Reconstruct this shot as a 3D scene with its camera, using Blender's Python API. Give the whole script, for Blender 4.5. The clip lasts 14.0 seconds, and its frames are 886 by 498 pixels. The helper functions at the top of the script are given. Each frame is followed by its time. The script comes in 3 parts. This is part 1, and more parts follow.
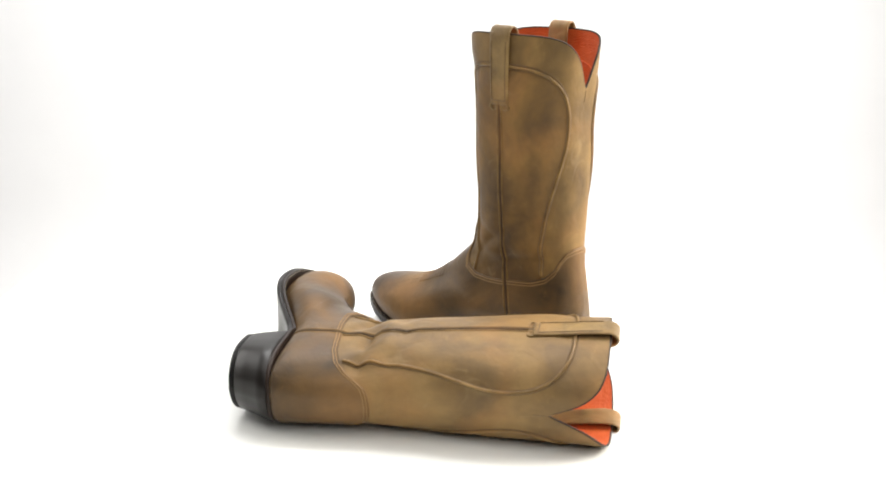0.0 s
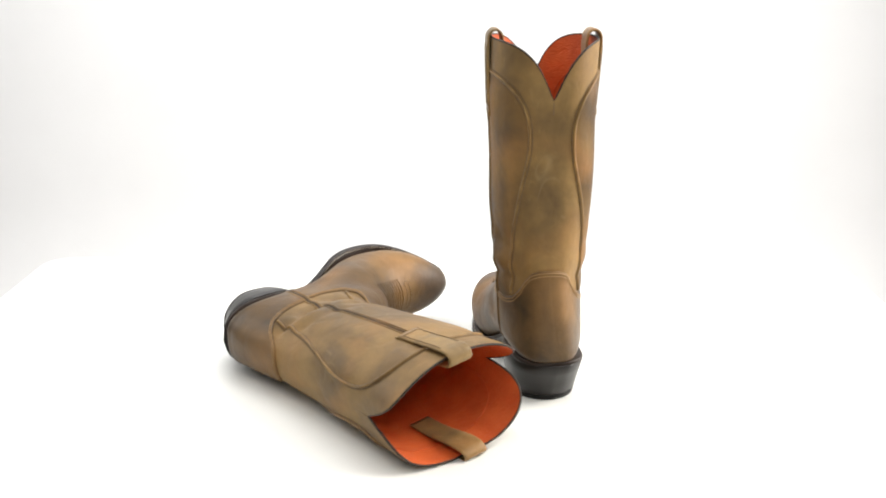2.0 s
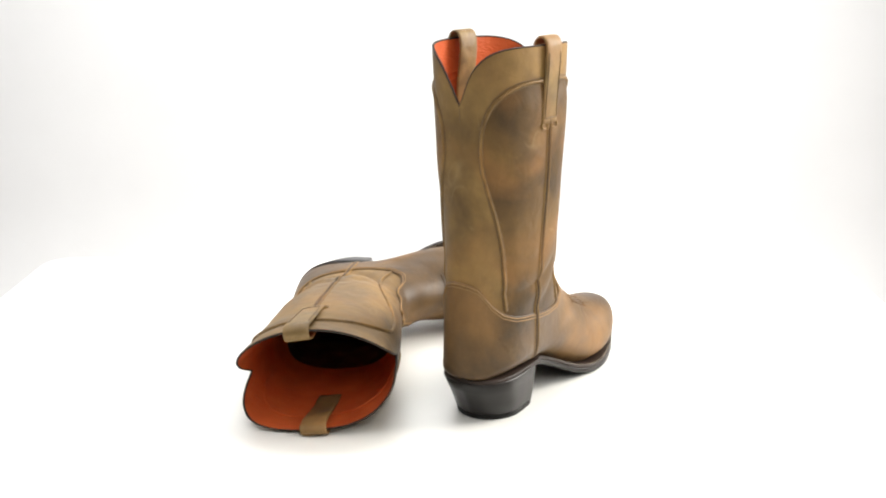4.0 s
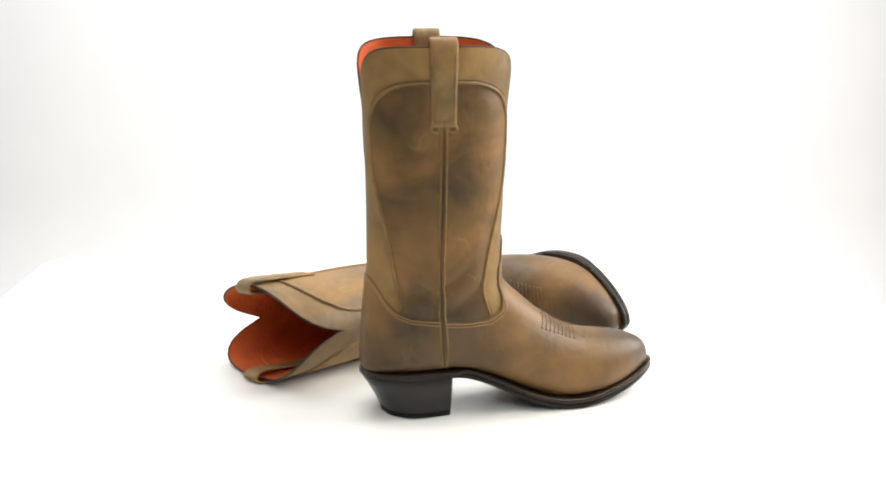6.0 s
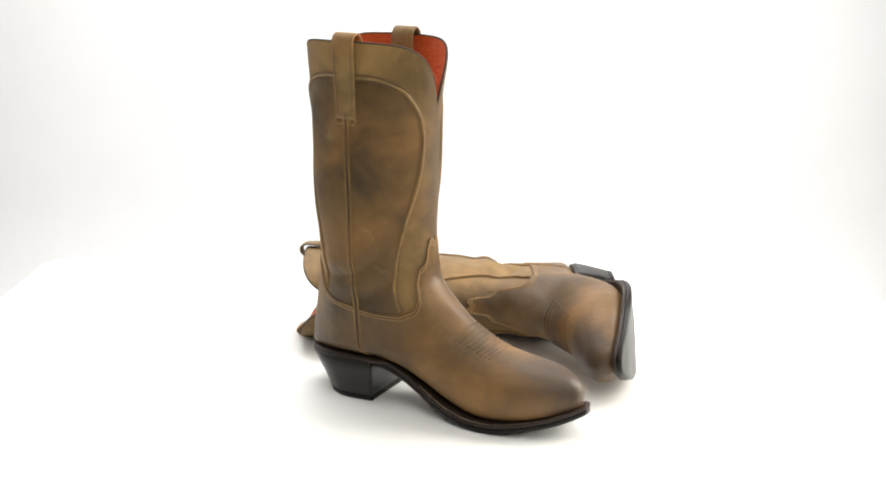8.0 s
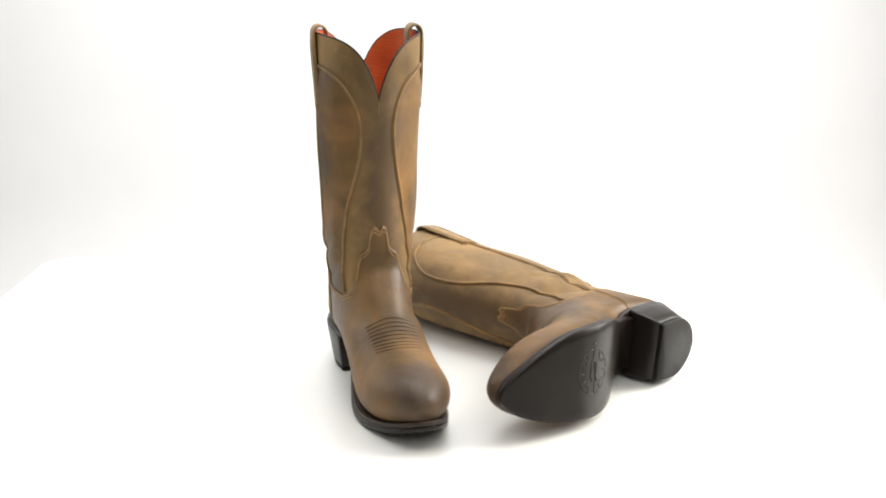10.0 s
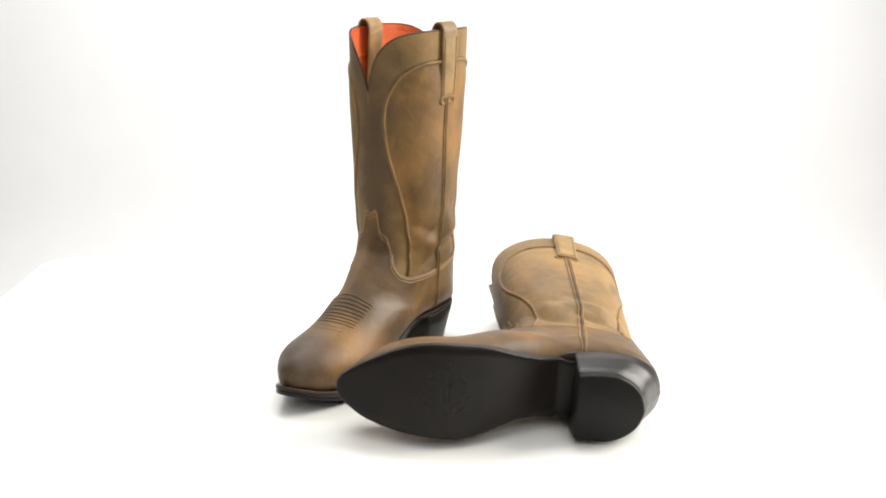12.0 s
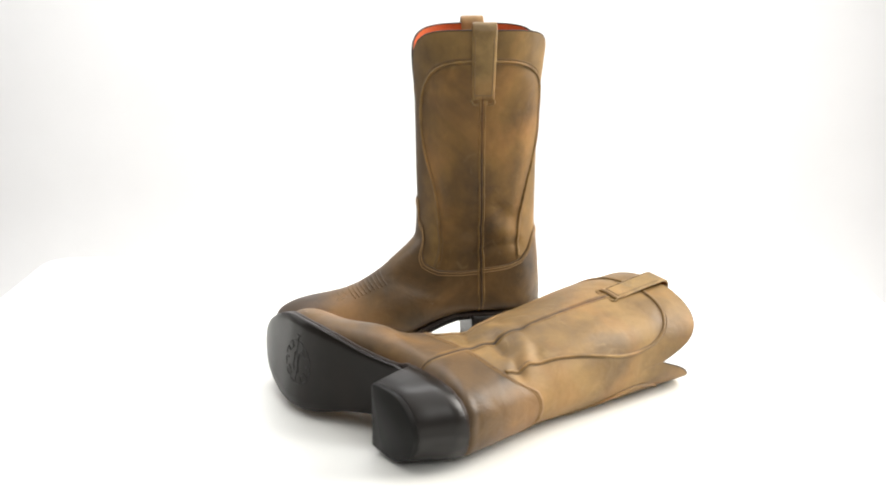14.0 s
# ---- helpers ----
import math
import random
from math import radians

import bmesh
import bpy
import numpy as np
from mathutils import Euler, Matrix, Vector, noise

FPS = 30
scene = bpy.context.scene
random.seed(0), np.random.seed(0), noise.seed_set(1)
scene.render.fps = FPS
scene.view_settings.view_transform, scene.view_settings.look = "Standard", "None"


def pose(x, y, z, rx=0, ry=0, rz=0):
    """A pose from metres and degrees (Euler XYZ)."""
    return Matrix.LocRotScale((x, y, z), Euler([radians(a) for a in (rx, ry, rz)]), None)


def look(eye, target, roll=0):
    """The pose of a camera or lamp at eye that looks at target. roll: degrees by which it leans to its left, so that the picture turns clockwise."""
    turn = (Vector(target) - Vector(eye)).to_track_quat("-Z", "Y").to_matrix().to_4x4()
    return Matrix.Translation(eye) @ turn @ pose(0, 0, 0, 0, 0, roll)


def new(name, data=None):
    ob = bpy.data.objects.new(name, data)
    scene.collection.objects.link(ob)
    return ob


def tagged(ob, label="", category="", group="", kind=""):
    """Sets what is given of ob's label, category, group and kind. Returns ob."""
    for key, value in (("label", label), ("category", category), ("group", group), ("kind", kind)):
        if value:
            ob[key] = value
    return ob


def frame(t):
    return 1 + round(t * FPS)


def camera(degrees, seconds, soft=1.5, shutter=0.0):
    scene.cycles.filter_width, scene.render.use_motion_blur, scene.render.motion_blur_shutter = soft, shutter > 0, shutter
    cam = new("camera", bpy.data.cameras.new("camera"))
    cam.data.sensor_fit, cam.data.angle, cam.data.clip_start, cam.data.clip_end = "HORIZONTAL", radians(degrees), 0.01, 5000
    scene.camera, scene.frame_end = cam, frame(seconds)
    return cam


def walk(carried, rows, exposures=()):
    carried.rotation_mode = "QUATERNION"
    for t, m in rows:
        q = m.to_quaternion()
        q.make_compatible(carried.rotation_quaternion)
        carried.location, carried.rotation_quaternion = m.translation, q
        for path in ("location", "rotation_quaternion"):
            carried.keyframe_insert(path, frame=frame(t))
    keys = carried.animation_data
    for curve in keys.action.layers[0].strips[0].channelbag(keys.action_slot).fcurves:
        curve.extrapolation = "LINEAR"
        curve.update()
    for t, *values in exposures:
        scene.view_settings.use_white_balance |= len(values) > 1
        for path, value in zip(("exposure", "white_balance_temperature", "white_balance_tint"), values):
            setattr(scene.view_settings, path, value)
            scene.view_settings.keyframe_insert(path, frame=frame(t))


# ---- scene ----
cam = camera(42.53, 14.0, soft=2.0, shutter=0.5)
EYE = pose(0, -1.13, 0.4487, 90 - 15.568, 0, 0.546) @ pose(0, 0, 0, 0, 0, 0.29)
walk(cam, [(0, EYE), (14.0, EYE)], [(0, 0.42), (0.5, 0.31), (1.0, 0.30), (14.0, 0.30)])

# ---- light: a white photo studio with soft boxes ----
world = bpy.data.worlds.new("studio")
scene.world = world
world.use_nodes = True
world.node_tree.nodes["Background"].inputs[0].default_value = (1, 1, 1, 1)
world.node_tree.nodes["Background"].inputs[1].default_value = 0.03


def soft_box(name, eye, target, wide, high, watts, colour=(1, .97, .93)):
    data = bpy.data.lights.new(name, "AREA")
    data.shape, data.size, data.size_y, data.energy, data.color = "RECTANGLE", wide, high, watts, colour
    lamp = new(name, data)
    lamp.matrix_world = look(eye, target)
    return lamp


soft_box("overhead_soft_box", (0.10, -0.08, 1.75), (0, -0.04, 0), 2.4, 1.9, 22)
soft_box("side_soft_box", (1.42, 0.28, 0.85), (0, -0.10, 0.13), 0.9, 1.3, 47, (1, .955, .895))
soft_box("far_soft_box", (-1.45, 0.55, 0.85), (0, 0, 0.15), 0.9, 1.3, 9, (1, .98, .95))
soft_box("front_soft_box", (0.55, -1.75, 1.45), (0, 0, 0.1), 1.2, 0.9, 11, (1, .98, .95))
soft_box("backdrop_lamp", (-0.24, 0.70, 1.90), (-0.24, 1.75, 0.5), 1.4, 0.3, 32, (.975, .985, 1))


# ---- materials ----
def material(name, colour, rough=0.5, metal=0.0):
    m = bpy.data.materials.new(name)
    m.use_nodes = True
    nodes, links = m.node_tree.nodes, m.node_tree.links
    shader = nodes["Principled BSDF"]
    shader.inputs["Base Color"].default_value = (*colour, 1)
    shader.inputs["Roughness"].default_value = rough
    shader.inputs["Metallic"].default_value = metal
    return m, nodes, links, shader


def noise_node(nodes, links, coords, scale, detail=4, rough=0.55, distortion=0.0, stretch=None):
    n = nodes.new("ShaderNodeTexNoise")
    n.inputs["Scale"].default_value, n.inputs["Detail"].default_value = scale, detail
    n.inputs["Roughness"].default_value, n.inputs["Distortion"].default_value = rough, distortion
    out = coords.outputs["Object"]
    if stretch:
        mapping = nodes.new("ShaderNodeMapping")
        mapping.inputs["Scale"].default_value = stretch
        links.new(out, mapping.inputs["Vector"])
        out = mapping.outputs["Vector"]
    links.new(out, n.inputs["Vector"])
    return n.outputs["Fac"]


def ramp(nodes, links, fac, *stops):
    r = nodes.new("ShaderNodeValToRGB")
    while len(r.color_ramp.elements) < len(stops):
        r.color_ramp.elements.new(0.5)
    for e, (at, c) in zip(r.color_ramp.elements, stops):
        e.position, e.color = at, (*c, 1)
    links.new(fac, r.inputs["Fac"])
    return r.outputs["Color"]


def blend(nodes, links, kind, fac, a, b):
    n = nodes.new("ShaderNodeMix")
    n.data_type, n.blend_type = "RGBA", kind
    for value, socket in ((fac, n.inputs["Factor"]), (a, n.inputs[6]), (b, n.inputs[7])):
        if isinstance(value, (int, float)):
            socket.default_value = value
        elif isinstance(value, tuple):
            socket.default_value = (*value, 1)
        else:
            links.new(value, socket)
    return n.outputs[2]


def bump(nodes, links, shader, height, strength, distance):
    b = nodes.new("ShaderNodeBump")
    b.inputs["Strength"].default_value, b.inputs["Distance"].default_value = strength, distance
    links.new(height, b.inputs["Height"])
    links.new(b.outputs["Normal"], shader.inputs["Normal"])


def leather(name, light, mid, dark, blotch=24.0, rough=0.50, darkened="", rust=0.5):
    """Waxed pull-up leather: cloudy tan and brown, dark scuffs, fine grain."""
    m, nodes, links, shader = material(name, mid, rough)
    coords = nodes.new("ShaderNodeTexCoord")
    cloud = noise_node(nodes, links, coords, blotch, 5, 0.55, 0.5)
    base = ramp(nodes, links, cloud, (0.28, dark), (0.48, mid), (0.72, light))
    scuff = noise_node(nodes, links, coords, blotch * 0.55, 3, 0.5, 1.2)
    mask = ramp(nodes, links, scuff, (0.48, (0, 0, 0)), (0.74, (1, 1, 1)))
    half = nodes.new("ShaderNodeMath")
    half.operation = "MULTIPLY"
    half.inputs[1].default_value = 0.75
    links.new(mask, half.inputs[0])
    base = blend(nodes, links, "MIX", half.outputs[0], base, dark)
    warm = noise_node(nodes, links, coords, 13, 3, 0.5, 0.6)
    warm = ramp(nodes, links, warm, (0.48, (0, 0, 0)), (0.70, (rust,) * 3))
    base = blend(nodes, links, "MIX", warm, base, (.36, .175, .058))
    streak = noise_node(nodes, links, coords, 90, 3, 0.6, 0.0, (1, 1, 0.6))
    tone = ramp(nodes, links, streak, (0.3, (0.90, 0.90, 0.90)), (0.7, (1.06, 1.05, 1.03)))
    base = blend(nodes, links, "MULTIPLY", 1.0, base, tone)
    scratch = noise_node(nodes, links, coords, 55, 7, 0.75, 1.5)
    worn = ramp(nodes, links, scratch, (0.60, (0, 0, 0)), (0.75, (.35, .35, .35)))
    base = blend(nodes, links, "MIX", worn, base, tuple(min(1.25 * c, 1) for c in light))
    lines = noise_node(nodes, links, coords, 1.0, 2, 0.5, 0.4, (17, 22, 9))  # thin pale scratches
    lines = ramp(nodes, links, lines, (0.488, (0, 0, 0)), (0.5, (.55, .55, .55)), (0.510, (0, 0, 0)))
    where = ramp(nodes, links, noise_node(nodes, links, coords, 38, 2), (0.58, (0, 0, 0)), (0.68, (.28, .28, .28)))
    lines = blend(nodes, links, "MULTIPLY", 1.0, lines, where)
    base = blend(nodes, links, "MIX", lines, base, (.46, .33, .17))
    if darkened:  # dark patch: rubbed over the toe; tone and painted shade down the shaft front
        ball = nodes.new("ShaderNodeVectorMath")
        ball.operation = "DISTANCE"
        ball.inputs[1].default_value = (0.194, 0.0, 0.054) if darkened == "toe" else (0.066, 0.0, 0.050)
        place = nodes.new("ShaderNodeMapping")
        place.inputs["Scale"].default_value = (1, 1, 1) if darkened == "toe" else (1, 1.3, 0.25)
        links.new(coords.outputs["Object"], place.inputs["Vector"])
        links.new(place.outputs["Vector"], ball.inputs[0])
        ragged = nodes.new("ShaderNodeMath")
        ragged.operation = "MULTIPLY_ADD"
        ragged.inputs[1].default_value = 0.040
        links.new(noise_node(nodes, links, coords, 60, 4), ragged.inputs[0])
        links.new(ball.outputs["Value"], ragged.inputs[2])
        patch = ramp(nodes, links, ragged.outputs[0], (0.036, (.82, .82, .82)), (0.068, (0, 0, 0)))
        base = blend(nodes, links, "MIX", patch, base, (.058, .042, .032) if darkened == "toe" else (.070, .046, .027))
    links.new(base, shader.inputs["Base Color"])
    gloss = ramp(nodes, links, cloud, (0.3, (rough - .10,) * 3), (0.7, (rough + .10,) * 3))
    links.new(gloss, shader.inputs["Roughness"])
    shader.inputs["Specular IOR Level"].default_value = 0.27
    grain = noise_node(nodes, links, coords, 900, 3, 0.6)
    bump(nodes, links, shader, grain, 0.16, 0.0006)
    soft = nodes.new("ShaderNodeBump")  # slack and small wrinkles
    soft.inputs["Strength"].default_value, soft.inputs["Distance"].default_value = 0.30, 0.004
    links.new(noise_node(nodes, links, coords, 42, 4, 0.5, 0.8), soft.inputs["Height"])
    links.new(soft.outputs["Normal"], shader.inputs["Normal"].links[0].from_node.inputs["Normal"])
    return m


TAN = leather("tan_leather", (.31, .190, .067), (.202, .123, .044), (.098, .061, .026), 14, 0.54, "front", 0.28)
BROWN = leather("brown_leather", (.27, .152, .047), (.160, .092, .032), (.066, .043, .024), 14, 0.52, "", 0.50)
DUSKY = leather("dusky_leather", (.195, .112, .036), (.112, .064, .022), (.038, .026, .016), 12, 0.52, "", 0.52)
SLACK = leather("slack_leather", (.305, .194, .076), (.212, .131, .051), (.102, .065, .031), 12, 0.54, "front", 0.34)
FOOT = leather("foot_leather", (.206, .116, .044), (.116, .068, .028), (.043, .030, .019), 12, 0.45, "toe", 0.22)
STRAP = leather("strap_leather", (.32, .21, .085), (.23, .15, .060), (.14, .090, .040), 38)
CORD = leather("cord_leather", (.28, .170, .060), (.20, .120, .043), (.12, .074, .030), 40, 0.50)
PIPING = leather("piping_leather", (.11, .065, .032), (.07, .042, .023), (.042, .028, .018), 60, 0.55)
THREAD, *_ = material("thread", (.150, .092, .040), 0.7)
SEWN, *_ = material("tan_thread", (.27, .155, .055), 0.6)
PALE, *_ = material("pale_thread", (.45, .38, .28), 0.7)


def lining_leather():
    m, nodes, links, shader = material("lining_leather", (.50, .09, .02), 0.6)
    shader.inputs["Specular IOR Level"].default_value = 0.2
    coords = nodes.new("ShaderNodeTexCoord")
    base = ramp(nodes, links, noise_node(nodes, links, coords, 30, 4), (0.3, (.44, .074, .018)), (0.7, (.58, .116, .030)))
    links.new(base, shader.inputs["Base Color"])
    bump(nodes, links, shader, noise_node(nodes, links, coords, 90, 3, 0.5, 1.5, (1, 1, 2.6)), 0.55, 0.0022)
    return m


def black_leather(name, colour, rough, scale, shine=0.5):
    m, nodes, links, shader = material(name, colour, rough)
    shader.inputs["Specular IOR Level"].default_value = shine
    coords = nodes.new("ShaderNodeTexCoord")
    n = noise_node(nodes, links, coords, scale, 4, 0.6)
    base = ramp(nodes, links, n, (0.3, tuple(.75 * c for c in colour)), (0.75, tuple(1.45 * c for c in colour)))
    links.new(base, shader.inputs["Base Color"])
    links.new(ramp(nodes, links, n, (0.3, (rough - .04,) * 3), (0.7, (rough + .06,) * 3)), shader.inputs["Roughness"])
    bump(nodes, links, shader, noise_node(nodes, links, coords, 500, 3), 0.12, 0.0005)
    return m


LINING = lining_leather()
# dark brown in place of the shade deep inside the shaft
LINING_SHADE = black_leather("lining_shade", (.070, .030, .018), 0.85, 40, 0.1)
EDGE = black_leather("dark_edge", (.022, .013, .009), 0.45, 30, 0.28)
BINDING = black_leather("binding", (.030, .020, .014), 0.55, 60, 0.25)
HEEL = black_leather("polished_heel", (.009, .0068, .0055), 0.37, 9, 0.38)
SOLE = black_leather("worn_sole", (.0085, .0062, .0048), 0.33, 25, 0.22)
RUBBER = black_leather("heel_rubber", (.006, .0055, .005), 0.46, 80, 0.18)
STAMP, *_ = material("stamp", (.006, .005, .005), 0.6)


def plain_white(name, colour, rough, relief):
    m, nodes, links, shader = material(name, colour, rough)
    coords = nodes.new("ShaderNodeTexCoord")
    n = noise_node(nodes, links, coords, 6, 4)
    links.new(ramp(nodes, links, n, (0.3, tuple(.975 * c for c in colour)), (0.7, colour)), shader.inputs["Base Color"])
    bump(nodes, links, shader, noise_node(nodes, links, coords, 250, 2), relief, 0.0005)
    return m


TABLE = plain_white("white_table", (.80, .805, .775), 0.32, 0.03)
PAPER = plain_white("white_paper", (.80, .80, .80), 0.9, 0.05)
WALL = plain_white("wall_paint", (.20, .20, .20), 0.9, 0.05)


# ---- mesh helpers ----
def mesh_of(name, verts, faces, mat, scale=0.001, smooth=True):
    me = bpy.data.meshes.new(name)
    me.from_pydata([tuple(float(c) * scale for c in p) for p in verts], [], [tuple(int(i) for i in f) for f in faces])
    bm = bmesh.new()
    bm.from_mesh(me)
    bmesh.ops.recalc_face_normals(bm, faces=bm.faces)
    bm.to_mesh(me)
    bm.free()
    me.materials.append(mat)
    if smooth:
        me.polygons.foreach_set("use_smooth", [True] * len(me.polygons))
    return me


def part(name, me, parent, label=""):
    ob = new(name, me)
    ob.parent = parent
    return tagged(ob, label)


def grid_faces(rows, cols, closed=False, start=0):
    out = []
    for r in range(rows - 1):
        for c in range(cols if closed else cols - 1):
            d = (c + 1) % cols
            out.append((start + r * cols + c, start + r * cols + d, start + (r + 1) * cols + d, start + (r + 1) * cols + c))
    return out


def swept(rings):
    """Closed rings joined into a band with both ends closed."""
    rings = np.asarray(rings, float)
    n, k = rings.shape[:2]
    faces = grid_faces(n, k, True) + [tuple(range(k))[::-1], tuple((n - 1) * k + i for i in range(k))]
    return rings.reshape(-1, 3), faces


def tube(points, radius, sides=7, closed=False):
    p = np.asarray(points, float)
    if closed:
        tang = np.roll(p, -1, 0) - np.roll(p, 1, 0)
    else:
        tang = np.gradient(p, axis=0)
    tang /= np.linalg.norm(tang, axis=1)[:, None] + 1e-12
    ref = np.array([0.31, 0.17, 0.93])
    a = np.cross(tang, ref)
    a /= np.linalg.norm(a, axis=1)[:, None] + 1e-12
    b = np.cross(tang, a)
    ang = np.arange(sides) * 2 * np.pi / sides
    rings = p[:, None] + radius * (np.cos(ang)[None, :, None] * a[:, None] + np.sin(ang)[None, :, None] * b[:, None])
    if not closed:
        return swept(rings)
    n = len(p)
    faces = [(i * sides + j, i * sides + (j + 1) % sides, ((i + 1) % n) * sides + (j + 1) % sides, ((i + 1) % n) * sides + j)
             for i in range(n) for j in range(sides)]
    return rings.reshape(-1, 3), faces


def joined(pieces):
    verts, faces, at = [], [], 0
    for v, f in pieces:
        verts.append(np.asarray(v, float))
        faces += [tuple(i + at for i in q) for q in f]
        at += len(v)
    return np.vstack(verts), faces


# ---- the boot's form, in millimetres: x to the toe, y to the outer side, z up ----
# back or bottom point (x, z), front or top point (x, z), half width, height share of the widest line, squareness of the bottom
SECTIONS = [
    ((-75.5, 372), (70, 372), 51.0, .50, .77), ((-73.5, 340), (69.5, 340), 50.8, .50, .77), ((-71.5, 318), (67.5, 318), 50.3, .50, .77),
    ((-68, 280), (64, 280), 49.6, .50, .77), ((-67.5, 238), (62.5, 238), 48.6, .50, .77), ((-67.5, 200), (61.5, 200), 46.8, .50, .82),
    ((-68, 165), (60, 165), 44.2, .50, .87), ((-68.5, 143), (60, 143), 42.6, .50, .92), ((-70, 124), (62, 127), 41.6, .50, .90),
    ((-73, 98), (70, 117), 40.6, .48, .86), ((-75, 76), (80, 108), 40.0, .46, .80), ((-75.5, 57), (89, 100), 39.4, .44, .71),
    ((-72.5, 46.5), (97, 93), 38.8, .43, .62), ((-46, 43), (104, 87.5), 38.0, .42, .74), ((-10, 45), (111, 82.5), 38.0, .42, .70),
    ((20, 42), (118, 78), 38.0, .42, .66), ((50, 31.5), (127, 73), 38.2, .41, .62), ((78, 18.5), (138, 69), 39.2, .40, .56),
    ((104, 9.5), (151, 66), 40.6, .38, .50), ((130, 7.3), (164, 64), 40.4, .37, .48), ((152, 9), (178, 62), 37.8, .37, .48),
    ((172, 13), (191, 59.5), 32.0, .38, .48), ((190, 18.3), (202, 55.5), 23.6, .40, .50), ((203.5, 24), (209.5, 51), 15.5, .42, .55),
    ((211, 28), (213.5, 45.5), 10.0, .45, .70), ((214, 31), (215, 40), 3.5, .50, .90)]
_tab = np.array([(*b, *t, w, m, q) for b, t, w, m, q in SECTIONS], float)


def smooth_rows(tab, n):
    """Catmull-Rom through the rows of tab, n steps between two rows."""
    pad = np.vstack([2 * tab[0] - tab[1], tab, 2 * tab[-1] - tab[-2]])
    s = (np.arange(n) / n)[:, None]
    out = []
    for k in range(len(tab) - 1):
        p0, p1, p2, p3 = pad[k:k + 4]
        out.append(.5 * (2 * p1 + (p2 - p0) * s + (2 * p0 - 5 * p1 + 4 * p2 - p3) * s ** 2 + (3 * p1 - p0 - 3 * p2 + p3) * s ** 3))
    return np.vstack(out + [tab[-1:]])


FINE = smooth_rows(_tab, 12)
LAST = len(_tab) - 1.0


def plain_skin(u, v):
    """Points of the upper: u runs down the sections (0 at the top, LAST at the toe), v in degrees round them (0 front or top, 90 outer side, 180 back or bottom)."""
    u, v = np.broadcast_arrays(np.asarray(u, float), np.asarray(v, float))
    row = np.clip(u, 0, LAST) * 12
    g = np.stack([np.interp(row, np.arange(len(FINE)), FINE[:, k]) for k in range(7)], -1)
    a = np.radians(v)
    c, s = np.cos(a), np.sin(a)
    bx, bz, tx, tz, w, m, q = np.moveaxis(g, -1, 0)
    up = np.where(c > 0, m + (1 - m) * np.abs(c) ** .96, m - m * np.abs(c) ** np.where(c > 0, 1, .75 + .25 * q))
    y = np.sign(s) * np.abs(s) ** np.where(c > 0, .96, q) * w
    x, z = bx + (tx - bx) * up, bz + (tz - bz) * up
    return np.stack([x, y, z], -1)


def bend(x, z):
    """The foot's curve to one side, most of all at the toe."""
    k = np.clip((110 - z) / 60, 0, 1)
    return k * (-1.8 * np.sin(np.pi * np.clip((x + 20) / 215, 0, 1)) - 5.0 * np.clip(x / 215, 0, 1))


def smoothstep(x):
    x = np.clip(x, 0, 1)
    return x * x * (3 - 2 * x)


